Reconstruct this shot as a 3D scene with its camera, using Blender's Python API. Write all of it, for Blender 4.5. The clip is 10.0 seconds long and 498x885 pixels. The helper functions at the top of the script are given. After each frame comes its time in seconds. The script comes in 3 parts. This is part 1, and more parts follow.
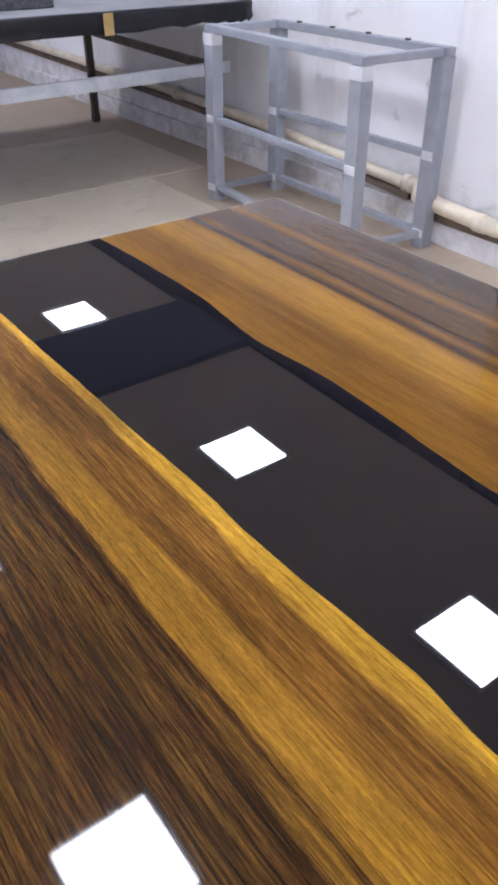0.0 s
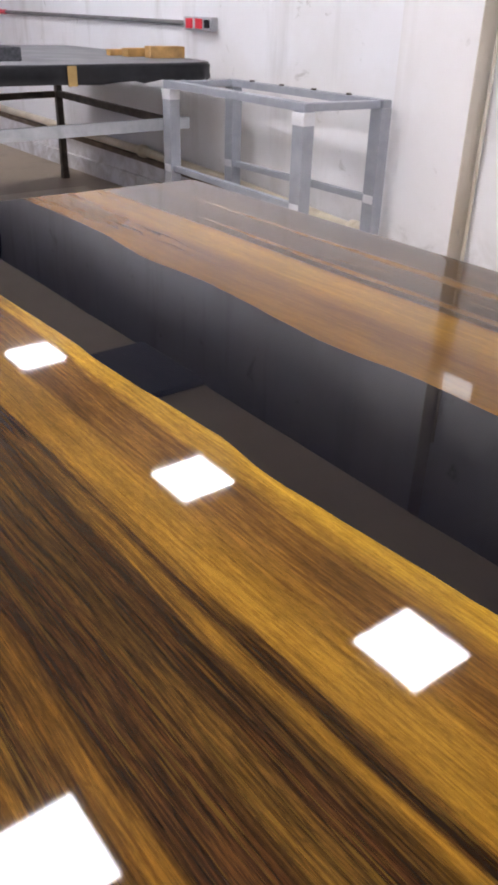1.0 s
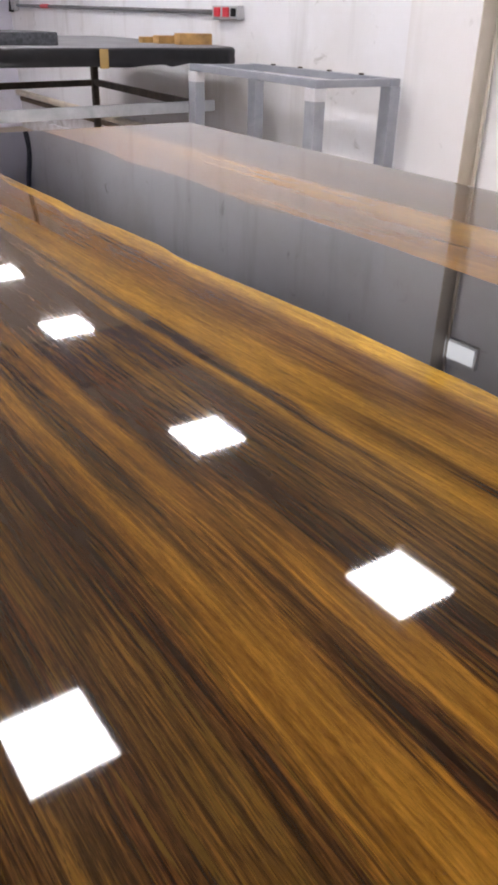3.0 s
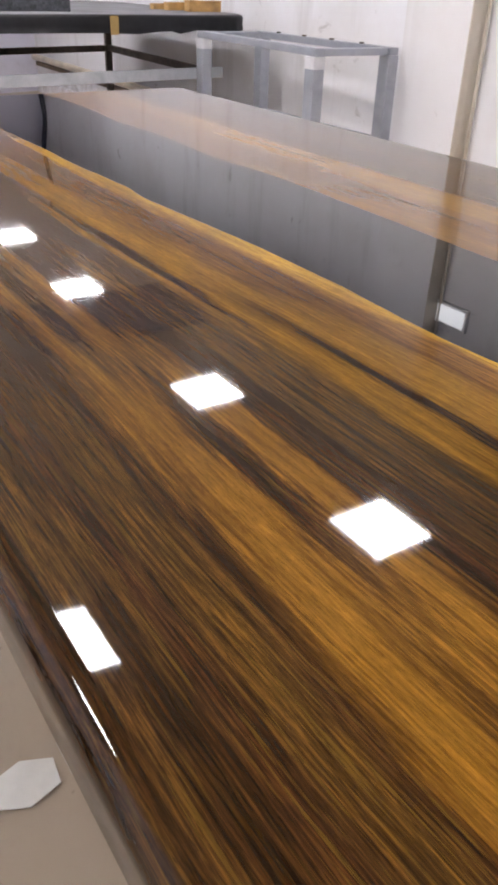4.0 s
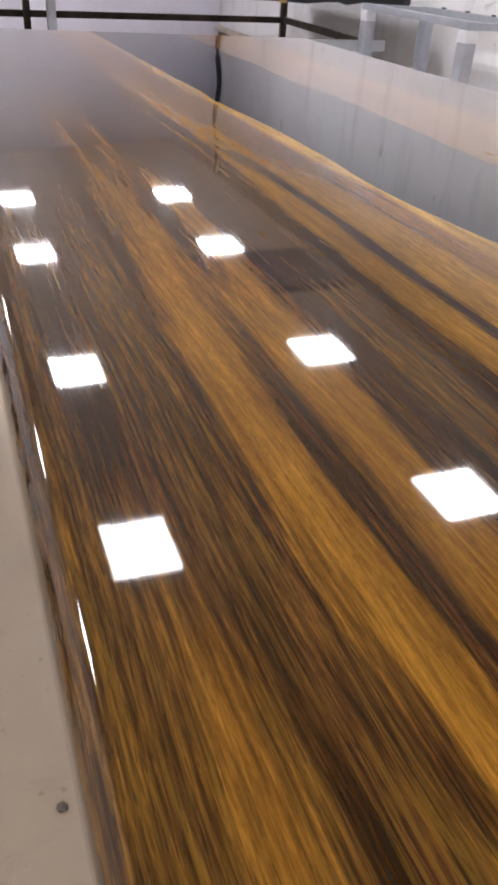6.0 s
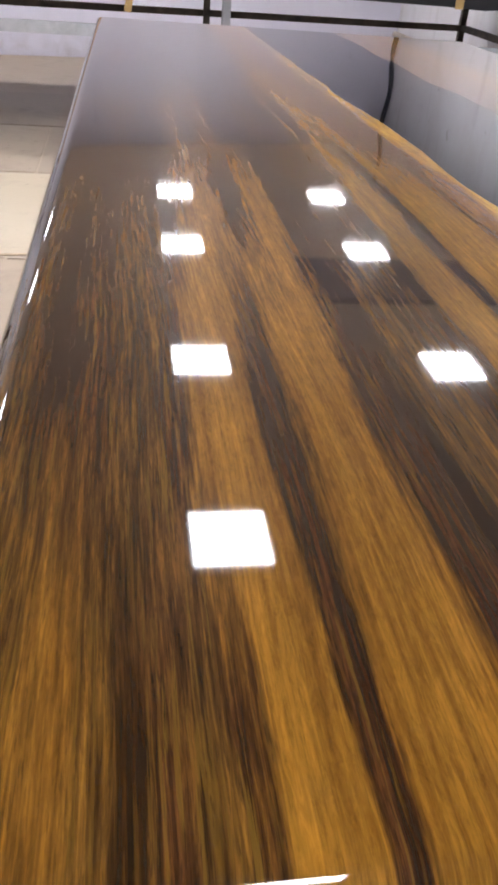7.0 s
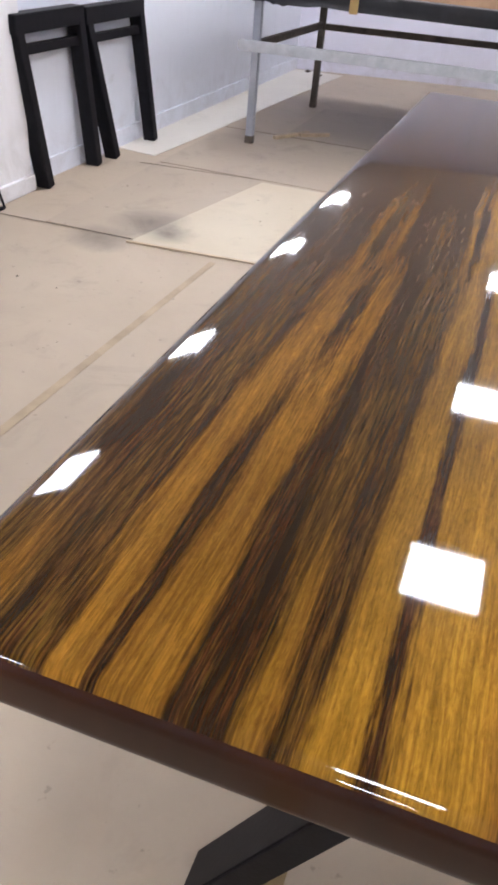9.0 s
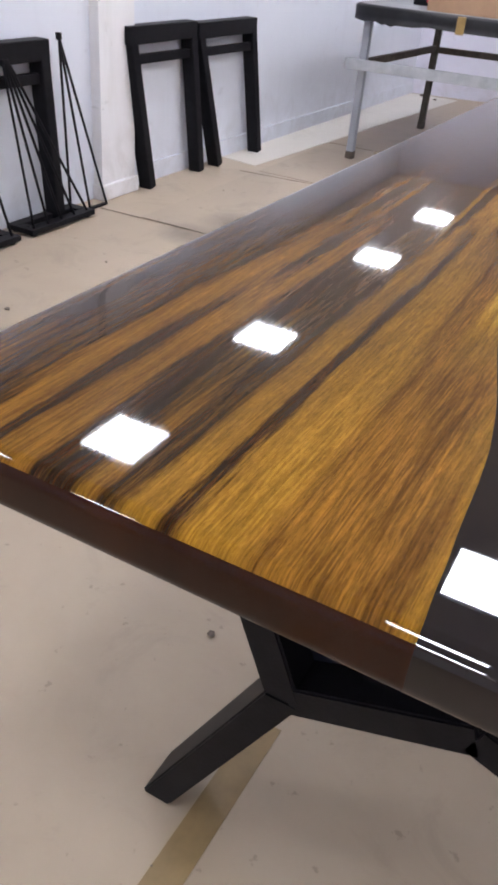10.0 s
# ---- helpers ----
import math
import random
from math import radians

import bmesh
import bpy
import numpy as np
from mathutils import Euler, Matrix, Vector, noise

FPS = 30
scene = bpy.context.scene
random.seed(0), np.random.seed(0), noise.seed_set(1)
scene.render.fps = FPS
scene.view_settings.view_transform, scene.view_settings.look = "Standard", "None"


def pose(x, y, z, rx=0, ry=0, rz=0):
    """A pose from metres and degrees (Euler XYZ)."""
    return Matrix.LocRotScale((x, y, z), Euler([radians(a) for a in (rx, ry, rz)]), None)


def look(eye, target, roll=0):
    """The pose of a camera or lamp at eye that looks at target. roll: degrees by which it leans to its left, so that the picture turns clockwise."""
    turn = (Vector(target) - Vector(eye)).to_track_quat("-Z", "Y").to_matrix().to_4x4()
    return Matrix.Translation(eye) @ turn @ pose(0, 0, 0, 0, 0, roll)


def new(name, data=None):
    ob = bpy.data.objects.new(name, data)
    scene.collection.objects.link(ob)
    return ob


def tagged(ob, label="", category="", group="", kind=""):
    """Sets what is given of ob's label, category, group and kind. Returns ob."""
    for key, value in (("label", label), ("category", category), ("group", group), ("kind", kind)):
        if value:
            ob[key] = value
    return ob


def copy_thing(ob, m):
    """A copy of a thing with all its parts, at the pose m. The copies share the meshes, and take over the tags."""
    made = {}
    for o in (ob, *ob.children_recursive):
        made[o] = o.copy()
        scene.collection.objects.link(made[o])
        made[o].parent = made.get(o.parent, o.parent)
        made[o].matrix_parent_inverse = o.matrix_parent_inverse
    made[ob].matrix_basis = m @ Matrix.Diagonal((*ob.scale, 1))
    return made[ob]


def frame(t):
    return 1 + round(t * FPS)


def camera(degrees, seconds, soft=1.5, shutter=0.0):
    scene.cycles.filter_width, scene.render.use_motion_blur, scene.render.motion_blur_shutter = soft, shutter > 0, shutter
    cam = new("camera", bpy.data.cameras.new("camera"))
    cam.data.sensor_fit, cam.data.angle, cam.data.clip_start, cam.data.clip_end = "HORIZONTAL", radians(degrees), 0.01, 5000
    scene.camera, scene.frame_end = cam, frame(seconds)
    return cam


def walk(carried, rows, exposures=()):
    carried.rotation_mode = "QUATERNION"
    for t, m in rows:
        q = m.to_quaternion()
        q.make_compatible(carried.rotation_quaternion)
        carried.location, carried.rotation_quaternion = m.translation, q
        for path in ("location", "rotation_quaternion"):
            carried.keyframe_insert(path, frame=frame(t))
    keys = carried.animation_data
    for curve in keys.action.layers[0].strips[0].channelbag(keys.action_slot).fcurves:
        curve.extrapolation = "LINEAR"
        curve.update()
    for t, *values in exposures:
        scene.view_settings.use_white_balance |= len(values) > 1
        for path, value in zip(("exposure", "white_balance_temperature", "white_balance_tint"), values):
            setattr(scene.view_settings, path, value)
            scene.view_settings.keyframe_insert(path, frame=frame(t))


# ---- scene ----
cam = camera(35.9, 10.0, soft=3.3)
PATH = [
    (0, (0.079, 0.947, 1.186), (1.046, 2.27, 0.04), 0.0),
    (0.5, (0.071, 0.84, 1.121), (1.114, 2.185, 0.072), 0.9),
    (1, (0.063, 0.737, 1.056), (1.143, 2.106, 0.076), 1.7),
    (1.5, (0.051, 0.663, 1.028), (1.122, 2.058, 0.075), 2.1),
    (2, (0.039, 0.606, 1.008), (1.087, 2.019, 0.056), 2.2),
    (2.5, (0.02, 0.54, 0.979), (1.048, 1.963, 0.02), 1.9),
    (4, (-0.056, 0.241, 1.007), (0.902, 1.658, -0.03), 2.0),
    (4.5, (-0.052, 0.143, 1.009), (0.857, 1.572, -0.055), 3.4),
    (5, (-0.028, 0.045, 0.994), (0.8, 1.516, -0.079), 2.9),
    (5.5, (-0.024, -0.018, 0.987), (0.728, 1.49, -0.09), 3.9),
    (6, (-0.015, -0.044, 0.961), (0.622, 1.516, -0.117), 4.0),
    (6.2, (0.0, -0.045, 0.949), (0.571, 1.535, -0.135), 3.9),
    (7.3, (0.079, -0.083, 0.95), (0.263, 1.577, -0.151), 5.0),
    (7.5, (0.089, -0.084, 0.956), (0.187, 1.562, -0.175), 4.8),
    (8, (0.119, -0.107, 1.012), (0.061, 1.533, -0.13), 5.8),
    (8.5, (0.204, -0.193, 1.102), (-0.055, 1.42, -0.052), 5.4),
    (9, (0.268, -0.223, 1.122), (-0.207, 1.357, -0.008), 5.4),
    (9.5, (0.368, -0.264, 1.098), (-0.275, 1.27, -0.013), 5.5),
    (10, (0.478, -0.304, 1.088), (-0.253, 1.198, -0.01), 5.4),
]
walk(cam, [(t, look(eye, target, roll)) for t, eye, target, roll in PATH],
     [(0, 0.26, 5950, 14), (0.6, 0.18, 6200, 14), (1.3, 0.14, 6850, 14), (4, 0.16, 6850, 14), (6, 0.22, 6800, 14), (8, 0.38, 6550, 13), (10, 0.17, 6300, 13)])

# ---- world and large lights ----
world = bpy.data.worlds.new("world")
world.use_nodes = True
scene.world = world
world.node_tree.nodes["Background"].inputs[0].default_value = (0.55, 0.60, 0.75, 1)
world.node_tree.nodes["Background"].inputs[1].default_value = 0.3

TOP = 0.78          # table top height
LENGTH, WIDTH, THICK, X_EDGE = 1.988, 0.90, 0.050, -0.005
X_LEFT, X_RIGHT, Y_BACK, Y_BACK_RIGHT, Y_NEAR, CEIL = -1.85, 2.70, 7.17, 8.15, -3.2, 2.29
X_DROP, CEIL_HIGH = 2.22, 2.80     # added gap by the stained wall, for a dark band mirrored in the epoxy
PANEL_GLOW = 55.0

# ---- materials ----


class Nodes:
    """Short hand for node materials."""

    def __init__(self, name):
        self.mat = bpy.data.materials.new(name)
        self.mat.use_nodes = True
        self.tree = self.mat.node_tree
        self.bsdf = self.tree.nodes["Principled BSDF"]

    def node(self, kind, operation="", data_type="", blend_type=""):
        n = self.tree.nodes.new(kind)
        if operation:
            n.operation = operation
        if data_type:
            n.data_type = data_type
        if blend_type:
            n.blend_type = blend_type
        return n

    def put(self, socket, value):
        if isinstance(value, bpy.types.NodeSocket):
            self.tree.links.new(value, socket)
        elif value is not None:
            socket.default_value = value

    def math(self, op, a, b=None, c=None):
        n = self.node("ShaderNodeMath", operation=op)
        for s, v in zip(n.inputs, (a, b, c)):
            self.put(s, v)
        return n.outputs[0]

    def place(self):
        return self.node("ShaderNodeNewGeometry").outputs["Position"]

    def scaled(self, vector, sx, sy, sz):
        n = self.node("ShaderNodeVectorMath", operation="MULTIPLY")
        self.put(n.inputs[0], vector)
        n.inputs[1].default_value = (sx, sy, sz)
        return n.outputs[0]

    def noise(self, vector, scale, detail=4.0, rough=0.55, warp=0.0):
        n = self.node("ShaderNodeTexNoise")
        self.put(n.inputs["Vector"], vector)
        for key, v in (("Scale", scale), ("Detail", detail), ("Roughness", rough), ("Distortion", warp)):
            n.inputs[key].default_value = v
        return n.outputs["Fac"]

    def ramp(self, fac, stops, interpolation="LINEAR"):
        n = self.node("ShaderNodeValToRGB")
        r = n.color_ramp
        r.interpolation = interpolation
        for k, (p, c) in enumerate(stops):
            e = r.elements[k] if k < 2 else r.elements.new(p)
            e.position = p
            e.color = (*c, 1) if len(c) == 3 else c
        self.put(n.inputs[0], fac)
        return n.outputs[0]

    def mix(self, fac, a, b, blend="MIX"):
        n = self.node("ShaderNodeMix", data_type="RGBA", blend_type=blend)
        self.put(n.inputs[0], fac)
        for s, v in ((n.inputs[6], a), (n.inputs[7], b)):
            self.put(s, (*v, 1) if isinstance(v, tuple) and len(v) == 3 else v)
        return n.outputs[2]

    def span(self, value, a, b, lo=0.0, hi=1.0):
        n = self.node("ShaderNodeMapRange")
        for s, v in zip(n.inputs, (value, a, b, lo, hi)):
            self.put(s, v)
        return n.outputs[0]

    def bump(self, height, strength, distance=0.002):
        n = self.node("ShaderNodeBump")
        n.inputs["Strength"].default_value, n.inputs["Distance"].default_value = strength, distance
        self.put(n.inputs["Height"], height)
        self.put(self.bsdf.inputs["Normal"], n.outputs[0])

    def done(self, colour, rough=0.5, metal=0.0, coat=0.0, coat_rough=0.03, spec=None):
        self.put(self.bsdf.inputs["Base Color"], (*colour, 1) if isinstance(colour, tuple) else colour)
        self.put(self.bsdf.inputs["Roughness"], rough)
        self.put(self.bsdf.inputs["Metallic"], metal)
        self.bsdf.inputs["Coat Weight"].default_value = coat
        self.bsdf.inputs["Coat Roughness"].default_value = coat_rough
        if spec is not None:
            self.bsdf.inputs["Specular IOR Level"].default_value = spec
        return self.mat


DARK, BROWN, ORANGE = (0.031, 0.0115, 0.0042), (0.064, 0.0310, 0.0066), (0.195, 0.090, 0.011)
GOLD, AMBER, YELLOW = (0.232, 0.116, 0.012), (0.150, 0.067, 0.010), (0.400, 0.220, 0.018)
TAN = (0.120, 0.066, 0.010)
TONE = {"D": DARK, "B": BROWN, "O": ORANGE, "G": GOLD, "A": AMBER, "Y": YELLOW}


def bands(text, lo, hi):
    """Stops of a ramp from words like O110: the tone and the place in millimetres."""
    return [((int(w[1:]) / 1000 - lo) / (hi - lo), TONE[w[0]]) for w in text.split()]


def wood(name, lo, hi, stations, calm, smooth, jitter):
    """Lacquered walnut-like slab: bands of heartwood and sapwood that run along y."""
    n = Nodes(name)
    here = n.place()
    sep = n.node("ShaderNodeSeparateXYZ")
    n.put(sep.inputs[0], here)
    x, y = sep.outputs[0], sep.outputs[1]
    slow = n.noise(n.scaled(here, 3.0, 1.3, 1.0), 1.0, 2.0)
    wander = n.noise(n.scaled(here, 9.0, 3.2, 1.0), 1.0, 3.0, 0.5)
    # the fibres wander: every finer figure is laid along bent lines
    bent = n.math("MULTIPLY_ADD", wander, 0.010, n.math("MULTIPLY_ADD", slow, 0.03, x))
    line = n.node("ShaderNodeCombineXYZ")
    for socket, value in zip(line.inputs, (bent, y, sep.outputs[2])):
        n.put(socket, value)
    p = line.outputs[0]
    mid = n.noise(n.scaled(p, 24.0, 3.2, 1.0), 1.0, 2.0)
    fine = n.noise(n.scaled(p, 320.0, 30.0, 1.0), 1.0, 3.0, 0.7)
    thread = n.noise(n.scaled(p, 170.0, 9.0, 1.0), 1.0, 3.0, 0.6)
    u = n.math("MULTIPLY_ADD", slow, 0.016, x)
    u = n.math("MULTIPLY_ADD", mid, 0.012 * jitter, u)
    u = n.math("MULTIPLY_ADD", fine, 0.008 * jitter, u)
    u = n.math("MULTIPLY_ADD", thread, 0.014 * jitter, u)
    u = n.math("SUBTRACT", u, 0.008 + 0.017 * jitter)
    u = n.span(u, lo, hi)
    colour = None
    for k, (at, text) in enumerate(stations):
        c = n.ramp(u, bands(text, lo, hi))
        if colour is None:
            colour = c
        else:
            before = stations[k - 1][0]
            wave = n.math("MULTIPLY_ADD", slow, 0.2, n.math("MULTIPLY_ADD", mid, 0.1, y))
            colour = n.mix(n.span(wave, before + 0.19, at + 0.11), colour, c)
    base = colour
    tone = n.node("ShaderNodeSeparateColor")
    n.put(tone.inputs[0], base)
    # heartwood: growth lines, streaks a few centimetres long and short flecks
    broad = n.noise(n.scaled(p, 95.0, 3.6, 1.0), 1.0, 3.0, 0.55)
    figure = n.ramp(broad, [(0.36, (0.42, 0.37, 0.34)), (0.50, (0.98, 0.97, 0.95)), (0.68, (1.4, 1.4, 1.2))])
    streak = n.noise(n.scaled(p, 540.0, 20.0, 1.0), 1.0, 4.0, 0.65, 0.2)
    figure = n.mix(1.0, figure, n.ramp(streak, [(0.36, (0.34, 0.30, 0.28)), (0.50, (0.90, 0.88, 0.84)), (0.64, (2.1, 2.12, 1.8))]), "MULTIPLY")
    fleck = n.noise(n.scaled(p, 900.0, 70.0, 1.0), 1.0, 3.0, 0.7, 0.6)
    figure = n.mix(1.0, figure, n.ramp(fleck, [(0.34, (0.62, 0.60, 0.58)), (0.50, (1.0, 0.98, 0.96)), (0.68, (1.38, 1.34, 1.2))]), "MULTIPLY")
    strong = n.mix(1.0, base, figure, "MULTIPLY")
    # sapwood: soft bands and a mottle of short pores
    mottle = n.noise(n.scaled(p, 380.0, 85.0, 1.0), 1.0, 4.0, 0.75, 0.8)
    soft = n.mix(1.0, base, n.ramp(mottle, [(0.32, (0.72, 0.68, 0.62)), (0.50, (1.0, 1.0, 1.0)), (0.68, (1.26, 1.26, 1.35))]), "MULTIPLY")
    soft = n.mix(1.0, soft, n.ramp(broad, [(0.32, (0.78, 0.74, 0.70)), (0.50, (1.0, 1.0, 1.0)), (0.70, (1.14, 1.14, 1.1))]), "MULTIPLY")
    soft = n.mix(1.0, soft, n.ramp(streak, [(0.36, (0.80, 0.75, 0.70)), (0.50, (1.0, 1.0, 1.0)), (0.64, (1.13, 1.13, 1.15))]), "MULTIPLY")
    soft = n.mix(min(1.0, 0.25 + 0.75 * jitter), base, soft)
    colour = n.mix(n.span(tone.outputs[0], 0.03, 0.20, calm, smooth), strong, soft)
    lines = n.noise(n.scaled(p, 560.0, 15.0, 1.0), 1.0, 4.0, 0.65, 0.2)
    mask = n.math("MULTIPLY", n.span(lines, 0.54, 0.62), n.span(tone.outputs[0], 0.05, 0.17, 1.0, 0.12))
    mask = n.math("MULTIPLY", mask, n.span(broad, 0.36, 0.60, 0.15, 0.70))
    colour = n.mix(mask, colour, TAN)
    pores = n.noise(n.scaled(p, 1000.0, 80.0, 1.0), 1.0, 2.0, 0.7)
    colour = n.mix(n.math("MULTIPLY", n.span(pores, 0.59, 0.67, 0.0, 0.55), n.span(tone.outputs[0], 0.05, 0.17, 1.0, 0.35)), colour, (0.016, 0.007, 0.003))
    blotch = n.noise(n.scaled(here, 6.0, 3.5, 1.0), 1.0, 3.0)
    colour = n.mix(1.0, colour, n.ramp(blotch, [(0.3, (0.66, 0.64, 0.62)), (0.65, (1.18, 1.18, 1.12))]), "MULTIPLY")
    ripple = n.noise(n.scaled(here, 7.0, 4.0, 4.0), 1.0, 2.0)
    n.bump(ripple, 0.02, 0.004)
    n.bsdf.inputs["Coat IOR"].default_value = 1.40
    return n.done(colour, 0.38, coat=1.0, coat_rough=0.035, spec=0.02)


LEFT_BANDS = [
    (0.03, "B0 B20 A38 B55 D70 B85 D92 O96 O118 D121 D128 O131 O165 D170 D200 G207 O216 D222 B231 D237 G242 G267 D270 D277 G284 G318 A340 O352 A358 A420 G434 G450"),
    (0.24, "B0 D25 D45 B66 D84 O90 O117 D121 D131 O135 O160 D164 D186 B192 B215 D222 B235 G246 G265 D269 D276 G281 G322 A342 O353 A360 A398 G412 Y440"),
    (0.55, "D0 B32 D45 B75 D90 O106 O130 D136 D150 O155 O170 D175 D192 B202 B238 G252 G266 D271 D277 G283 G310 A330 A350 Y359 Y380 Y420"),
    (0.82, "D0 D44 B60 D78 D97 O112 B122 D130 O142 O150 D156 D182 B190 B202 D207 D220 B226 G238 D244 D250 G256 G288 A300 A338 Y349 Y375 Y420"),
    (1.35, "D0 D34 B47 D60 D72 B92 D108 B126 D136 D158 B166 D184 B200 B212 D226 B235 D240 D245 G250 G278 A286 A328 Y333 Y370 Y420"),
]
RIGHT_BANDS = [(0.4, "A400 O480 A545 O565 A600 A622 O640 G652 G692 O704 D712 B719 O729 D737 B750 B790 A800 B812 B845 D860 B900"),
               (1.8, "A400 O520 O570 A602 A625 O640 G652 G694 O705 D713 B722 A734 D742 B755 B785 O800 B815 B850 D866 B900")]
wood_left = wood("walnut left slab", -0.01, 0.46, LEFT_BANDS, 0.0, 0.86, 1.0)
wood_right = wood("walnut right slab", 0.40, 0.91, RIGHT_BANDS, 0.72, 0.95, 0.3)


def epoxy():
    n = Nodes("black epoxy")
    p = n.place()
    n.bump(n.noise(n.scaled(p, 6.0, 4.0, 4.0), 1.0, 2.0), 0.02, 0.004)
    cloud = n.noise(p, 5.0, 3.0)
    return n.done(n.mix(cloud, (0.0028, 0.003, 0.006), (0.006, 0.006, 0.010)), 0.018, spec=0.78)


def plaster(name, tint, stain, amount, seed):
    """Painted plaster with damp stains, scuffs and a slightly uneven face."""
    n = Nodes(name)
    p = n.place()
    q = n.node("ShaderNodeVectorMath", operation="ADD")
    n.put(q.inputs[0], p)
    q.inputs[1].default_value = (seed, seed * 0.7, 0)
    p = q.outputs[0]
    big = n.noise(p, 1.1, 5.0, 0.6)
    small = n.noise(p, 7.0, 5.0, 0.65, 0.6)
    drip = n.noise(n.scaled(p, 6.0, 6.0, 0.8), 1.0, 4.0, 0.6)
    colour = n.mix(n.span(big, 0.46, 0.72, 0.0, amount), tint, stain)
    colour = n.mix(n.span(drip, 0.55, 0.75, 0.0, amount * 0.7), colour, tuple(v * 0.7 for v in stain))
    colour = n.mix(n.span(small, 0.64, 0.72, 0.0, amount * 0.9), colour, (0.30, 0.28, 0.26))
    sep = n.node("ShaderNodeSeparateXYZ")
    n.put(sep.inputs[0], n.place())
    splash = n.math("MULTIPLY", n.span(sep.outputs[2], 0.05, 0.34, 1.0, 0.0), n.span(small, 0.42, 0.62))
    colour = n.mix(n.math("MULTIPLY", splash, min(1.0, amount * 0.9)), colour, (0.30, 0.25, 0.20))
    n.bump(n.noise(p, 24.0, 5.0, 0.6), 0.25, 0.004)
    return n.done(colour, n.span(small, 0.3, 0.7, 0.45, 0.75))


def ground_look(name, a, b, dirt, seed=0.0):
    n = Nodes(name)
    p = n.place()
    q = n.node("ShaderNodeVectorMath", operation="ADD")
    n.put(q.inputs[0], p)
    q.inputs[1].default_value = (seed, -seed, 0)
    p = q.outputs[0]
    big = n.noise(p, 1.6, 5.0, 0.6, 0.4)
    spots = n.noise(p, 26.0, 3.0, 0.6)
    stain = n.noise(p, 4.2, 5.0, 0.7, 0.8)
    info = n.node("ShaderNodeObjectInfo").outputs["Random"]
    colour = n.mix(n.span(big, 0.3, 0.7), a, b)
    colour = n.mix(1.0, colour, n.ramp(info, [(0.0, (0.88, 0.88, 0.88)), (1.0, (1.08, 1.06, 1.04))]), "MULTIPLY")
    colour = n.mix(n.span(stain, 0.54, 0.76, 0.0, dirt), colour, (0.16, 0.13, 0.10))
    colour = n.mix(n.span(spots, 0.665, 0.71, 0.0, dirt), colour, (0.07, 0.06, 0.05))
    for cx, cy, size in ((-1.15, 2.72, 0.20), (-1.25, 2.45, 0.16), (-1.02, 2.62, 0.13), (-1.15, 1.28, 0.05), (-1.05, 1.36, 0.035)):
        d = n.node("ShaderNodeVectorMath", operation="DISTANCE")
        n.put(d.inputs[0], n.scaled(n.place(), 1.0, 1.0, 0.0))
        d.inputs[1].default_value = (cx, cy, 0)
        ragged = n.math("MULTIPLY_ADD", stain, size * 1.2, d.outputs["Value"])
        colour = n.mix(n.span(ragged, size * 0.6, size * 1.6, 0.75, 0.0), colour, (0.10, 0.085, 0.075))
    n.bump(n.noise(p, 40.0, 4.0, 0.6), 0.15, 0.002)
    return n.done(colour, n.span(big, 0.3, 0.7, 0.45, 0.65))


def steel(name, a, b, rough=0.42, metal=0.6, scale=9.0):
    n = Nodes(name)
    p = n.place()
    f = n.noise(p, scale, 5.0, 0.65, 0.5)
    g = n.noise(p, 60.0, 3.0)
    colour = n.mix(n.span(f, 0.35, 0.68), a, b)
    n.bump(g, 0.12, 0.001)
    return n.done(colour, n.span(g, 0.3, 0.7, rough - 0.08, rough + 0.12), metal)


def plain(name, colour, rough=0.5, metal=0.0, vary=0.25, scale=14.0, bump=0.15, spec=None):
    n = Nodes(name)
    p = n.place()
    f = n.noise(p, scale, 4.0, 0.6)
    n.bump(n.noise(p, scale * 5, 3.0), bump, 0.002)
    return n.done(n.mix(n.span(f, 0.3, 0.7), tuple(v * (1 - vary) for v in colour), tuple(min(1.0, v * (1 + vary)) for v in colour)), rough, metal, spec=spec)


def glow(name, colour, strength):
    n = Nodes(name)
    n.put(n.bsdf.inputs["Emission Color"], (*colour, 1))
    n.bsdf.inputs["Emission Strength"].default_value = strength
    return n.done((0.8, 0.8, 0.8), 0.4)


M_EPOXY = epoxy()


# Dark end grain, with the shade on the table's ends painted in as well.
def shaded_end_grain():
    n = Nodes("dark lacquered end grain with shade")
    p = n.place()
    f = n.noise(n.scaled(p, 9.0, 9.0, 3.0), 1.0, 3.0, 0.5)
    return n.done(n.mix(n.span(f, 0.3, 0.7), (0.009, 0.0024, 0.0010), (0.034, 0.0085, 0.0022)), 0.35, coat=0.45, coat_rough=0.03, spec=0.04)


M_SHADED_END = shaded_end_grain()
M_RESIN_EDGE = plain("dark resin edge", (0.012, 0.007, 0.006), 0.12, 0.0, 0.3, 10.0, 0.02, 0.45)
M_WALL_L = plaster("painted wall cool", (0.70, 0.72, 0.79), (0.62, 0.64, 0.71), 0.18, 3.0)
M_WALL_B = plaster("painted wall lavender", (0.70, 0.69, 0.79), (0.64, 0.63, 0.72), 0.20, 9.0)
M_WALL_R = plaster("stained white wall", (0.80, 0.80, 0.83), (0.62, 0.59, 0.56), 0.55, 1.0)
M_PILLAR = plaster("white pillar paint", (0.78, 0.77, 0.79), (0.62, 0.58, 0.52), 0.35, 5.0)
# Darker brown plaster: the shade on the pillar's near side, put into its colour.
M_PILLAR_SIDE = plaster("shaded pillar side", (0.58, 0.53, 0.46), (0.40, 0.31, 0.20), 0.7, 6.0)
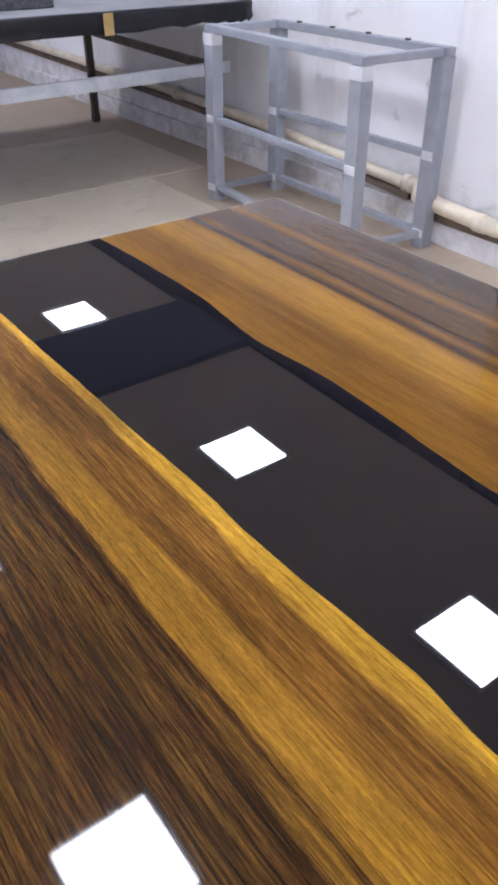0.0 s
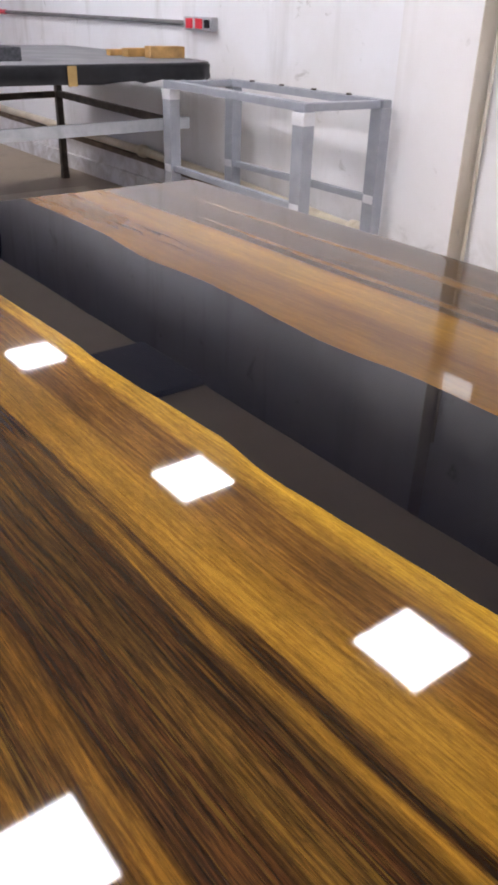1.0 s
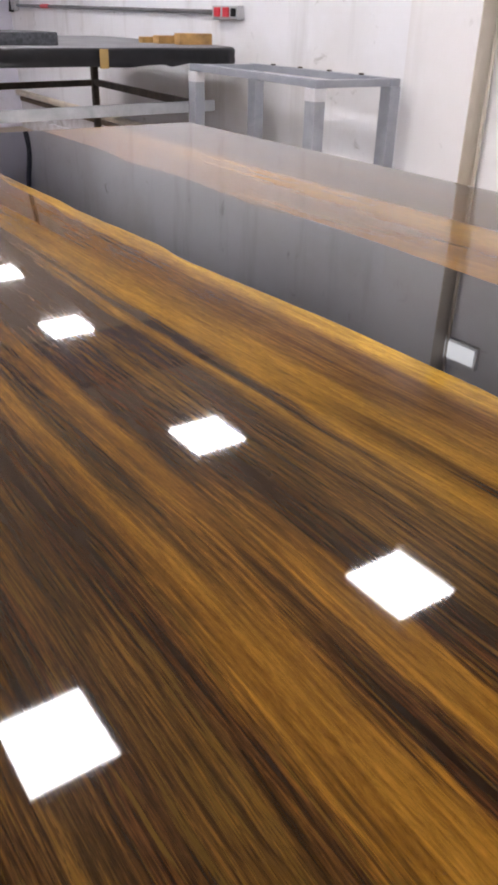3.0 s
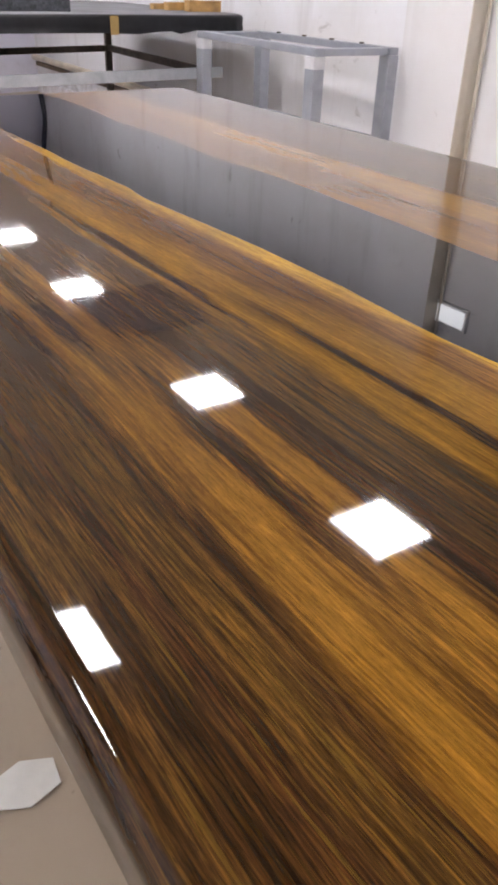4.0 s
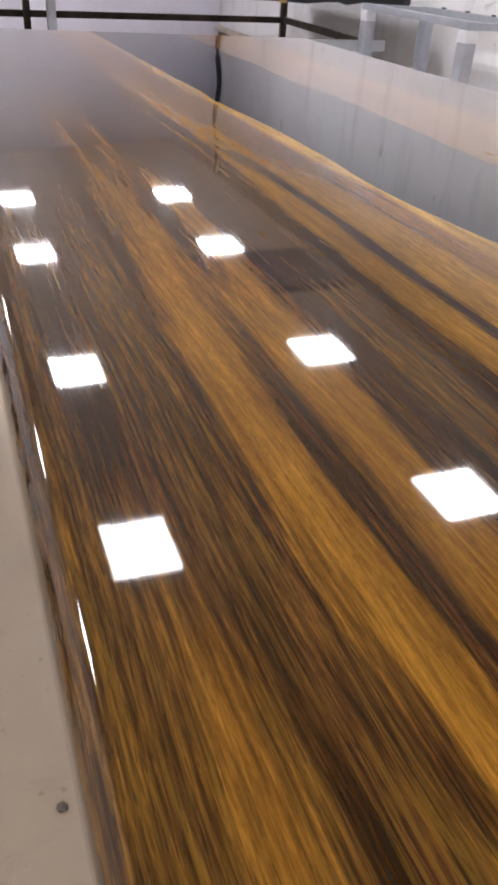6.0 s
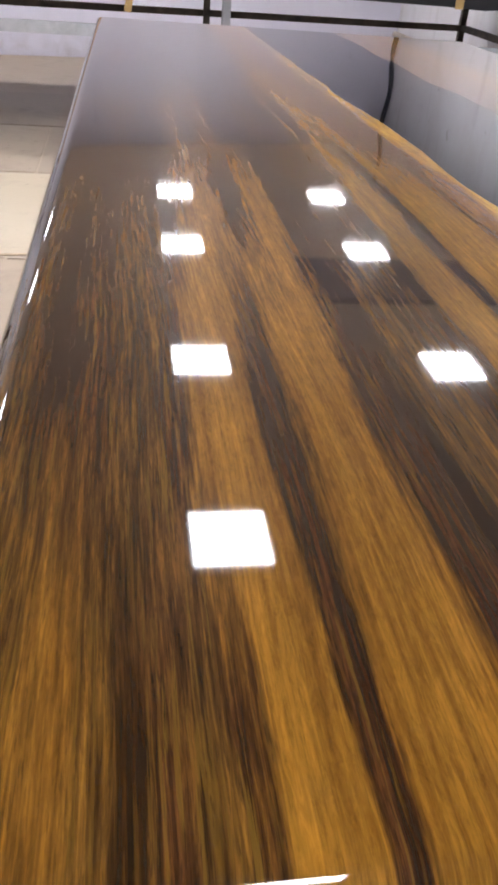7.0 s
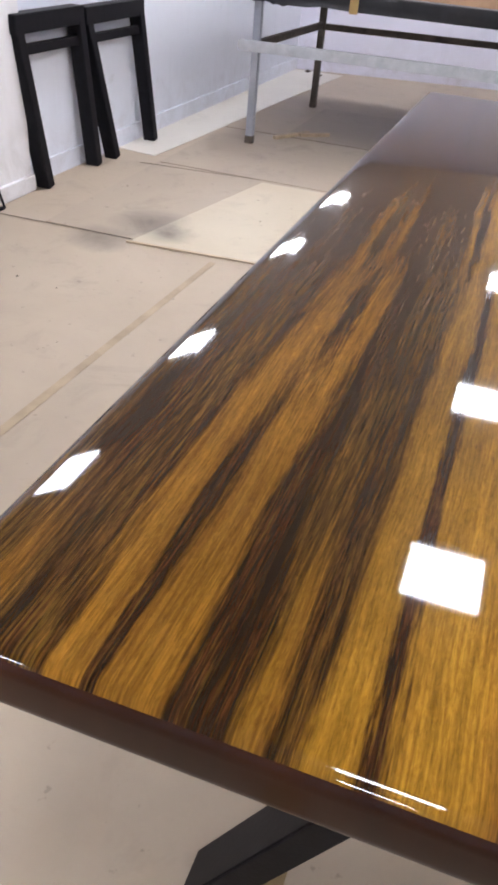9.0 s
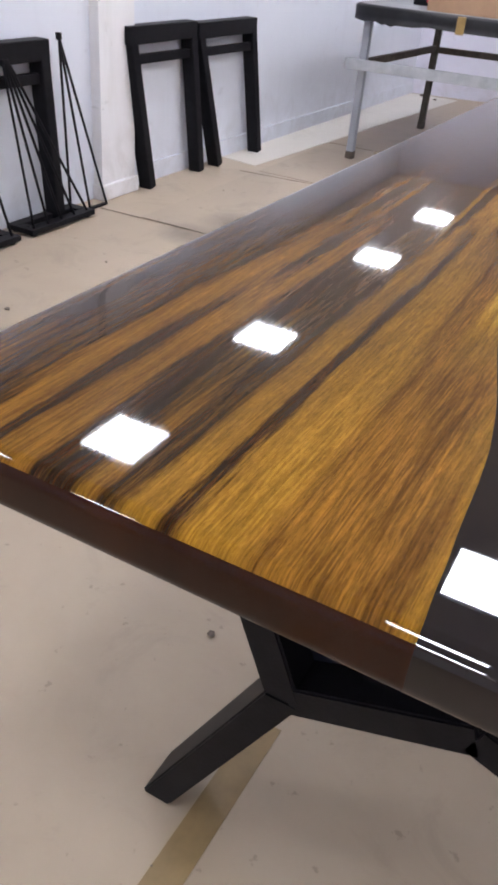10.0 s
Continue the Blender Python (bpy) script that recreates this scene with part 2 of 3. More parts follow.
M_CEIL = plain("ceiling board", (0.68, 0.575, 0.45), 0.8, 0, 0.06, 2.0)
# Dark colour puts shade into the added gap above the ceiling.
M_DARK_GAP = plain("dark ceiling gap", (0.10, 0.105, 0.14), 0.6, 0, 0.1)
M_CROSS = plain("grey cross band", (0.15, 0.155, 0.20), 0.6, 0, 0.1)
M_FLOOR = ground_look("cement floor", (0.355, 0.288, 0.215), (0.43, 0.360, 0.280), 0.30)
M_SHEET = ground_look("tan floor sheet", (0.34, 0.275, 0.21), (0.41, 0.345, 0.27), 0.35, 4.0)
# The same sheet painted paler, for the stronger light beyond x 0.8.
M_SHEET_LIT = ground_look("tan floor sheet, lit paler", (0.50, 0.435, 0.34), (0.58, 0.515, 0.42), 0.35, 6.0)
M_CREAM = ground_look("cream board", (0.455, 0.395, 0.295), (0.51, 0.45, 0.35), 0.2, 8.0)
M_BLACK = plain("black powder coat", (0.0065, 0.006, 0.008), 0.5, 0.0, 0.3, 30.0, 0.15, 0.16)
M_GREY = steel("galvanised steel", (0.31, 0.33, 0.375), (0.38, 0.40, 0.445), 0.45, 0.25)
M_WELD = steel("primed weld", (0.60, 0.61, 0.64), (0.75, 0.75, 0.78), 0.6, 0.1)
M_DARKSTEEL = steel("rusty dark steel", (0.060, 0.050, 0.042), (0.14, 0.11, 0.085), 0.6, 0.3)
M_RAIL = steel("zinc rail", (0.38, 0.40, 0.43), (0.52, 0.54, 0.57), 0.5, 0.3)
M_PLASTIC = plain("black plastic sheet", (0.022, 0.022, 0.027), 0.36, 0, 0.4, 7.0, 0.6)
# The bench top is a lighter grey than the hanging skirt.
M_PLASTIC_TOP = plain("grey plastic sheet", (0.17, 0.17, 0.18), 0.5, 0, 0.3, 5.0, 0.5)
M_OLDTAPE = plain("worn floor tape", (0.25, 0.175, 0.085), 0.35, 0, 0.25, 9.0)
M_FAINTTAPE = plain("faded floor tape", (0.36, 0.275, 0.175), 0.5, 0, 0.2, 9.0)
M_TAPE = plain("brown packing tape", (0.36, 0.24, 0.09), 0.35, 0, 0.15)
M_PVC = plain("cream plastic pipe", (0.66, 0.58, 0.45), 0.4, 0, 0.2, 6.0)
M_TIMBER = plain("orange timber", (0.52, 0.30, 0.11), 0.6, 0, 0.35, 12.0)
M_BATTEN = plain("pale batten", (0.46, 0.36, 0.24), 0.6, 0, 0.2, 12.0)
M_CARD = plain("brown cardboard", (0.42, 0.26, 0.16), 0.75, 0, 0.12, 8.0)
M_GRANITE = plain("grey speckled block", (0.055, 0.058, 0.068), 0.6, 0, 0.6, 60.0, 0.4)
M_LEDGE = plain("dark brown mortar ledge", (0.16, 0.115, 0.085), 0.8, 0, 0.35, 9.0)
M_PALE = ground_look("pale screed", (0.56, 0.53, 0.48), (0.66, 0.63, 0.58), 0.2, 2.0)
M_JOINT = plain("dirty joint", (0.18, 0.145, 0.11), 0.8, 0, 0.4, 20.0)
M_RED = plain("red plastic", (0.62, 0.03, 0.05), 0.35, 0, 0.1)
M_SWITCH = plain("grey switch box", (0.42, 0.42, 0.44), 0.45, 0, 0.15)
M_CONDUIT = plain("grey conduit", (0.16, 0.16, 0.165), 0.5, 0, 0.25)
M_CABLE = plain("black rubber cable", (0.018, 0.018, 0.020), 0.5, 0, 0.2)
M_PAPER = plain("white paper", (0.75, 0.74, 0.70), 0.7, 0, 0.08)
M_PATCH = plain("soot mark", (0.15, 0.125, 0.10), 0.8, 0, 0.4, 9.0)
M_FRAME = plain("white lamp frame", (0.8, 0.8, 0.8), 0.4, 0, 0.03)
M_GLOW = glow("lamp diffuser", (0.90, 0.93, 1.0), PANEL_GLOW)
M_WINDOW = glow("daylight pane", (0.85, 0.92, 1.0), 2.6)

# ---- mesh helpers ----


def part(name, bm, material, parent=None, label="", smooth=False):
    me = bpy.data.meshes.new(name)
    bmesh.ops.recalc_face_normals(bm, faces=bm.faces)
    bm.to_mesh(me)
    bm.free()
    me.materials.append(material)
    if smooth:
        for f in me.polygons:
            f.use_smooth = True
    ob = new(name, me)
    if parent is not None:
        ob.parent = parent
        ob.matrix_parent_inverse = Matrix.Translation(-parent.location)
    if label:
        tagged(ob, label)
    return ob


def thing(name, at, label, category, group="", kind=""):
    ob = new(name)
    ob.location = at
    ob.empty_display_size = 0.05
    return tagged(ob, label, category, group, kind)


def box(x0, x1, y0, y1, z0, z1, bevel=0.0, bm=None):
    b = bmesh.new()
    v = [b.verts.new((x, y, z)) for x in (x0, x1) for y in (y0, y1) for z in (z0, z1)]
    for f in ((0, 1, 3, 2), (4, 6, 7, 5), (0, 4, 5, 1), (2, 3, 7, 6), (0, 2, 6, 4), (1, 5, 7, 3)):
        b.faces.new([v[i] for i in f])
    if bevel:
        bmesh.ops.bevel(b, geom=list(b.edges), offset=bevel, segments=2, affect="EDGES", profile=0.6)
    return joined(bm, b)


def joined(bm, extra):
    if bm is None:
        return extra
    me = bpy.data.meshes.new("scratch")
    extra.to_mesh(me)
    extra.free()
    bm.from_mesh(me)
    bpy.data.meshes.remove(me)
    return bm


def bar(a, b, w, h, up=(0, 0, 1), bevel=0.003, bm=None):
    """A rectangular bar from a to b; w across, h along up."""
    a, b = Vector(a), Vector(b)
    d = (b - a).normalized()
    s = d.cross(Vector(up))
    if s.length < 1e-4:
        s = d.cross(Vector((0, 1, 0)))
    s.normalize()
    u = s.cross(d).normalized()
    k = bmesh.new()
    v = [k.verts.new(p + s * i * w / 2 + u * j * h / 2) for p in (a, b) for i in (-1, 1) for j in (-1, 1)]
    for f in ((0, 1, 3, 2), (4, 6, 7, 5), (0, 4, 5, 1), (2, 3, 7, 6), (0, 2, 6, 4), (1, 5, 7, 3)):
        k.faces.new([v[i] for i in f])
    if bevel:
        bmesh.ops.bevel(k, geom=list(k.edges), offset=bevel, segments=2, affect="EDGES")
    return joined(bm, k)


def tube(points, r, sides=12, bm=None):
    """A round tube along points."""
    k = bmesh.new()
    pts = [Vector(p) for p in points]
    rings = []
    for i, p in enumerate(pts):
        d = (pts[min(i + 1, len(pts) - 1)] - pts[max(i - 1, 0)]).normalized()
        s = d.cross(Vector((0, 0, 1)))
        if s.length < 1e-3:
            s = d.cross(Vector((0, 1, 0)))
        s.normalize()
        u = s.cross(d)
        rings.append([k.verts.new(p + (s * math.cos(a) + u * math.sin(a)) * r) for a in (2 * math.pi * j / sides for j in range(sides))])
    for r0, r1 in zip(rings, rings[1:]):
        for j in range(sides):
            k.faces.new((r0[j], r0[(j + 1) % sides], r1[(j + 1) % sides], r1[j]))
    k.faces.new(rings[0])
    k.faces.new(rings[-1])
    return joined(bm, k)


def prism(outline, z0, z1, bm=None):
    k = bmesh.new()
    lo = [k.verts.new((x, y, z0)) for x, y in outline]
    hi = [k.verts.new((x, y, z1)) for x, y in outline]
    k.faces.new(lo)
    k.faces.new(hi)
    for i in range(len(lo)):
        j = (i + 1) % len(lo)
        k.faces.new((lo[i], lo[j], hi[j], hi[i]))
    return joined(bm, k)


def along(table, t):
    """Smooth value at t of a table of (place, value)."""
    if t <= table[0][0]:
        return table[0][1]
    for k, ((a, va), (b, vb)) in enumerate(zip(table, table[1:])):
        if t <= b:
            s = (t - a) / (b - a)
            m0 = (vb - table[max(k - 1, 0)][1]) / (b - table[max(k - 1, 0)][0])
            nx = table[min(k + 2, len(table) - 1)]
            m1 = (nx[1] - va) / (nx[0] - a)
            h = b - a
            return (2 * s**3 - 3 * s**2 + 1) * va + (s**3 - 2 * s**2 + s) * h * m0 + (3 * s**2 - 2 * s**3) * vb + (s**3 - s**2) * h * m1
    return table[-1][1]


# ---- large structure ----
def slab_of(name, x0, x1, y0, y1, z0, z1, material, label, category):
    return tagged(part(name, box(x0, x1, y0, y1, z0, z1), material), label, category, kind="structure")


floor = slab_of("floor", X_LEFT - 0.3, X_RIGHT + 0.3, Y_NEAR - 0.3, Y_BACK + 1.3, -0.2, 0.0, M_FLOOR, "pale dusty cement workshop floor with stains and marks", "floor")
slab_of("wall_left", X_LEFT - 0.2, X_LEFT, Y_NEAR - 0.2, Y_BACK + 1.2, 0, CEIL, M_WALL_L, "cool white painted wall with scuffed lower part", "wall")
slab_of("wall_right", X_RIGHT, X_RIGHT + 0.2, Y_NEAR - 0.2, Y_BACK + 1.2, 0, CEIL_HIGH, M_WALL_R, "stained white plaster wall with grey scuffs", "wall")
back = [(X_LEFT, Y_BACK), (X_RIGHT, Y_BACK_RIGHT), (X_RIGHT, Y_BACK_RIGHT + 0.2), (X_LEFT, Y_BACK + 0.2)]
tagged(part("wall_back", prism(back, 0, CEIL_HIGH), M_WALL_B), "pale lavender painted back wall", "wall", kind="structure")
slab_of("wall_near", X_LEFT, X_RIGHT, Y_NEAR - 0.2, Y_NEAR, 0, CEIL_HIGH, M_WALL_L, "plain white painted wall", "wall")
slab_of("ceiling", X_LEFT, X_DROP, Y_NEAR, Y_BACK_RIGHT, CEIL, CEIL + 0.15, M_CEIL, "beige boarded workshop ceiling", "ceiling")
slab_of("ceiling_high", X_DROP - 0.1, X_RIGHT, Y_NEAR, Y_BACK_RIGHT, CEIL_HIGH - 0.1, CEIL_HIGH, M_DARK_GAP, "added dark slab above the boarded ceiling's edge", "ceiling")
slab_of("ceiling_edge", X_DROP - 0.1, X_DROP - 0.002, Y_NEAR, Y_BACK_RIGHT, CEIL + 0.15, CEIL_HIGH - 0.1, M_DARK_GAP, "added dark side of the boarded ceiling", "ceiling")
slab_of("pillar_right", X_RIGHT - 0.08, X_RIGHT, 2.70, 3.09, 0, CEIL_HIGH - 0.1, M_PILLAR, "white painted pillar on the stained wall", "pillar")
slab_of("pillar_left", X_LEFT, X_LEFT + 0.05, 2.58, 2.83, 0, CEIL, M_PILLAR, "white painted pillar with chipped foot", "pillar")

# ---- ceiling lamps and an added dark band ----
def ceiling_lamp(x, y):
    t = thing("ceiling_lamp", (x, y, CEIL), "square white flush LED ceiling panel, switched on", "ceiling lamp", "ceiling panels")
    f = bmesh.new()
    for a in ((-0.142, -0.13, -0.142, 0.142), (0.13, 0.142, -0.142, 0.142), (-0.13, 0.13, -0.142, -0.14), (-0.13, 0.13, 0.13, 0.142)):
        f = box(x + a[0], x + a[1], y + a[2], y + a[3], CEIL - 0.014, CEIL, 0.0, f)
    part("frame", f, M_FRAME, t)
    part("diffuser", box(x - 0.13, x + 0.13, y - 0.13, y + 0.13, CEIL - 0.011, CEIL - 0.002), M_GLOW, t, "glowing white diffuser")
    return t


first = ceiling_lamp(0.385, 1.88)
# Rows at y -0.45 and -2.0 are unseen; the last is added for brightness.
for x, y in ((0.395, 3.17), (0.41, 4.79), (0.43, 6.02), (1.625, 1.85), (1.625, 3.11), (1.625, 4.74), (1.64, 6.00), (-1.165, 1.89), (-1.15, 3.13),
             (-1.12, 4.74), (-1.10, 6.00), (0.350, -0.45), (1.610, -0.45), (-1.18, -0.45), (0.350, -2.0), (1.61, -2.0), (-1.18, -2.0)):
    copy_thing(first, pose(x, y, CEIL))

# Unseen band, added so that the epoxy mirrors a dark strip.
for y0, y1 in ((3.88, 4.52),):
    slab_of("ceiling_band", 1.10, X_DROP - 0.003, y0, y1, CEIL - 0.04, CEIL - 0.001, M_CROSS, "added dark cross band under the ceiling", "beam")

# ---- the river table ----
RIVER_L = [(0.0, 0.439), (0.13, 0.433), (0.25, 0.422), (0.37, 0.395), (0.48, 0.372), (0.61, 0.362), (0.76, 0.366), (0.91, 0.361), (1.07, 0.351), (1.15, 0.355),
           (1.30, 0.348), (1.41, 0.348), (1.56, 0.345), (1.66, 0.342), (1.81, 0.339), (1.988, 0.336)]
RIVER_R = [(0.0, 0.515), (0.30, 0.525), (0.58, 0.537), (0.93, 0.551), (1.12, 0.557), (1.23, 0.545), (1.36, 0.553), (1.48, 0.556), (1.58, 0.549), (1.71, 0.561),
           (1.86, 0.561), (1.988, 0.556)]


def bank(curve, seed):
    out = []
    for k in range(121):
        y = LENGTH * k / 120
        wob = 0.0022 * noise.noise((y * 9, seed, 0)) + 0.0010 * noise.noise((y * 32, seed, 3))
        out.append((along(curve, y) + wob, y))
    return out


def cut(bm, places, axis):
    for d in places:
        bmesh.ops.bisect_plane(bm, geom=list(bm.verts) + list(bm.edges) + list(bm.faces), plane_co=Vector(axis) * d, plane_no=axis)


def slab_mesh(outline):
    """A thick board with a rounded arris on the table's outer edges."""
    bm = prism(outline, TOP - THICK, TOP)

    def outer(v):
        return (abs(v.co.x - X_EDGE) < 1e-5, abs(v.co.x - WIDTH) < 1e-5, abs(v.co.y) < 1e-5, abs(v.co.y - LENGTH) < 1e-5)
    edges = []
    for e in bm.edges:
        a, b = outer(e.verts[0]), outer(e.verts[1])
        flat = abs(e.verts[0].co.z - e.verts[1].co.z) < 1e-6
        if flat and any(i and j for i, j in zip(a, b)):
            edges.append(e)
        elif not flat and sum(a) == 2:
            edges.append(e)
    bmesh.ops.bevel(bm, geom=edges, offset=0.015, segments=9, affect="EDGES", profile=0.5)
    # the poured lacquer sinks a little towards the rounded long sides
    side = 0.030
    for k in range(10):
        d = 0.0155 + (side - 0.0155) * k / 9
        cut(bm, (X_EDGE + d, WIDTH - d), (1, 0, 0))
    cut(bm, (X_EDGE + 0.05, WIDTH - 0.05), (1, 0, 0))
    cut(bm, (0.0155, 0.032, 0.2, 0.6, 1.0, 1.4, LENGTH - 0.2, LENGTH - 0.032, LENGTH - 0.0155), (0, 1, 0))
    for v in bm.verts:
        if v.co.z > TOP - THICK * 0.6:
            v.co.z -= sum(max(0.0, side - d) ** 2 / 0.9 for d in (v.co.x - X_EDGE, WIDTH - v.co.x))
    bmesh.ops.recalc_face_normals(bm, faces=bm.faces)
    for f in bm.faces:
        y = f.calc_center_median().y
        f.material_index = int(f.normal.z < 0.62 and (y < 0.015 or y > LENGTH - 0.015))
        f.smooth = f.normal.z > -0.9
    for e in bm.edges:
        e.smooth = not (len(e.link_faces) == 2 and e.calc_face_angle() > 0.6)
    return bm


left_bank, right_bank = bank(RIVER_L, 1.7), bank(RIVER_R, 6.3)
table = thing("river_table", (WIDTH / 2, LENGTH / 2, 0), "glossy lacquered walnut river table with black epoxy centre", "table")
slab = part("wood_slab", slab_mesh([(X_EDGE, 0)] + left_bank + [(X_EDGE, LENGTH)]), wood_left, table, "dark striped walnut slab with golden sapwood edge")
slab.data.materials.append(M_SHADED_END)
slab = part("wood_slab", slab_mesh(list(reversed(right_bank)) + [(WIDTH, 0), (WIDTH, LENGTH)]), wood_right, table, "brown walnut slab with golden sapwood band")
slab.data.materials.append(M_SHADED_END)
slab = part("epoxy_river", slab_mesh(left_bank + list(reversed(right_bank))), M_EPOXY, table, "mirror-gloss black epoxy river")
slab.data.materials.append(M_RESIN_EDGE)


def table_base(y):
    """Bow-tie steel leg frame: splayed feet, waisted nodes, chevron bar and a web plate."""
    cx = 0.492
    zu = TOP - THICK
    for s in (-1, 1):
        foot, node, head = (cx + s * 0.386, y, 0.0), (cx + s * 0.212, y, 0.345), (cx + s * 0.367, y, zu - 0.012)
        part("leg", strut(foot, node, 0.042, 0.078), M_BLACK, table)
        part("arm", strut(node, head, 0.046, 0.078), M_BLACK, table)
        part("chevron_bar", strut((cx + s * 0.207, y, 0.345), (cx - s * 0.004, y, 0.425), 0.044, 0.076), M_BLACK, table)
    web = bmesh.new()
    pts = [(cx - 0.20, 0.35), (cx, 0.43), (cx + 0.20, 0.35), (cx + 0.335, zu - 0.012), (cx - 0.335, zu - 0.012)]
    a = [web.verts.new((px, y + 0.015, pz)) for px, pz in pts]
    b = [web.verts.new((px, y + 0.025, pz)) for px, pz in pts]
    web.faces.new(a)
    web.faces.new(b)
    for i in range(5):
        j = (i + 1) % 5
        web.faces.new((a[i], a[j], b[j], b[i]))
    part("web_plate", web, M_NAVY, table, "dark navy steel plate")
    part("top_plate", box(cx - 0.38, cx + 0.38, y - 0.05, y + 0.05, zu - 0.012, zu - 0.0005, 0.002), M_BLACK, table)


def strut(a, b, width, depth):
    """A flat-ended leg bar in the x-z plane, cut level at its ends."""
    (ax, y, az), (bx, _, bz) = a, b
    k = bmesh.new()
    run = math.hypot(bx - ax, bz - az)
    nx, nz = -(bz - az) / run * width / 2, (bx - ax) / run * width / 2
    if abs(bz - az) > 0.15:
        w = width / 2 * run / abs(bz - az)
        ring = [(ax - w, az), (ax + w, az), (bx + w, bz), (bx - w, bz)]
    else:
        ring = [(ax - nx, az - nz), (bx - nx, bz - nz), (bx + nx, bz + nz), (ax + nx, az + nz)]
    lo = [k.verts.new((px, y - depth / 2, pz)) for px, pz in ring]
    hi = [k.verts.new((px, y + depth / 2, pz)) for px, pz in ring]
    k.faces.new(lo)
    k.faces.new(hi)
    for i in range(4):
        j = (i + 1) % 4
        k.faces.new((lo[i], lo[j], hi[j], hi[i]))
    bmesh.ops.bevel(k, geom=list(k.edges), offset=0.003, segments=2, affect="EDGES")
    return k


M_NAVY = plain("navy black steel", (0.010, 0.012, 0.026), 0.35, 0, 0.2, 20.0)
table_base(0.293)
table_base(LENGTH - 0.293)

# ---- welded grey frame by the stained wall ----
GZ = 0.760
CORNERS = {"far_near_wall": (2.530, 4.070), "far": (2.190, 4.105), "front": (2.140, 3.095), "near_wall": (2.525, 3.065)}
rack = thing("steel_frame", (2.34, 3.58, 0), "bare welded grey steel table frame standing on the floor", "metal frame")
for key, (x, y) in CORNERS.items():
    leg = part("leg", box(x - 0.028, x + 0.028, y - 0.032, y + 0.032, 0, GZ - 0.031, 0.002), M_GREY, rack)
    if x < 2.3:
        part("weld_patch", box(x - 0.030, x + 0.030, y - 0.034, y + 0.034, GZ - 0.080, GZ - 0.032, 0.003), M_WELD, leg, "pale primed weld")
    part("weld_bead", box(x - 0.030, x + 0.018, y - 0.030, y + 0.030, 0.355, 0.392, 0.006), M_WELD, leg, "pale primed weld")
    part("weld_bead", box(x - 0.030, x + 0.018, y - 0.030, y + 0.030, 0.045, 0.080, 0.006), M_WELD, leg, "pale primed weld")


def rack_rail(name, a, b, z, w, h, reach):
    (ax, ay), (bx, by) = CORNERS[a], CORNERS[b]
    d = Vector((bx - ax, by - ay, 0)).normalized() * reach
    part(name, bar((ax - d.x, ay - d.y, z), (bx + d.x, by + d.y, z), w, h), M_GREY, rack)


for a, b in (("far", "front"), ("far_near_wall", "near_wall")):
    rack_rail("top_rail", a, b, GZ - 0.015, 0.050, 0.030, 0.032)
    rack_rail("mid_rail", a, b, 0.372, 0.030, 0.028, -0.030)
    rack_rail("low_rail", a, b, 0.060, 0.030, 0.028, -0.030)
for a, b in (("far", "far_near_wall"), ("front", "near_wall")):
    rack_rail("end_rail", a, b, GZ - 0.016, 0.050, 0.028, -0.026)
    rack_rail("low_end_rail", a, b, 0.060, 0.030, 0.028, -0.026)
for k in range(4):
    part("bolt", tube([(2.528, 3.26 + 0.22 * k, GZ), (2.528, 3.26 + 0.22 * k, GZ + 0.007)], 0.012, 8), M_DARKSTEEL, rack)

# ---- long work bench under a plastic sheet ----
BX0, BX1, BY0, BY1, BZ = -1.38, 2.58, 4.21, 6.02, 0.825
bench = thing("work_bench", (0.6, 5.0, 0), "long steel work bench covered with black plastic, greyer on top", "work bench")
for x, y, m in ((-1.268, 4.305, M_GREY), (0.57, 4.345, M_GREY), (2.36, 4.38, M_GREY), (-1.243, 5.61, M_DARKSTEEL), (0.60, 5.74, M_DARKSTEEL), (2.47, 5.95, M_DARKSTEEL)):
    leg = part("leg", bar((x, y, 0.0), (x, y, BZ - 0.05), 0.042, 0.042, (0, 1, 0)), m, bench)
    part("rust_foot", box(x - 0.023, x + 0.023, y - 0.023, y + 0.023, 0, 0.045, 0.002), M_DARKSTEEL, leg, "rusted leg foot")
part("front_rail", bar((-1.36, 4.265, 0.522), (2.44, 4.34, 0.540), 0.03, 0.055), M_RAIL, bench, "pale zinc rail")
part("back_rail", bar((-1.24, 5.64, 0.520), (2.47, 5.975, 0.535), 0.03, 0.04), M_DARKSTEEL, bench)
part("side_rail", bar((-1.265, 4.33, 0.53), (-1.243, 5.60, 0.53), 0.03, 0.04), M_DARKSTEEL, bench)
part("side_rail", bar((2.37, 4.40, 0.54), (2.47, 5.94, 0.54), 0.03, 0.04), M_DARKSTEEL, bench)


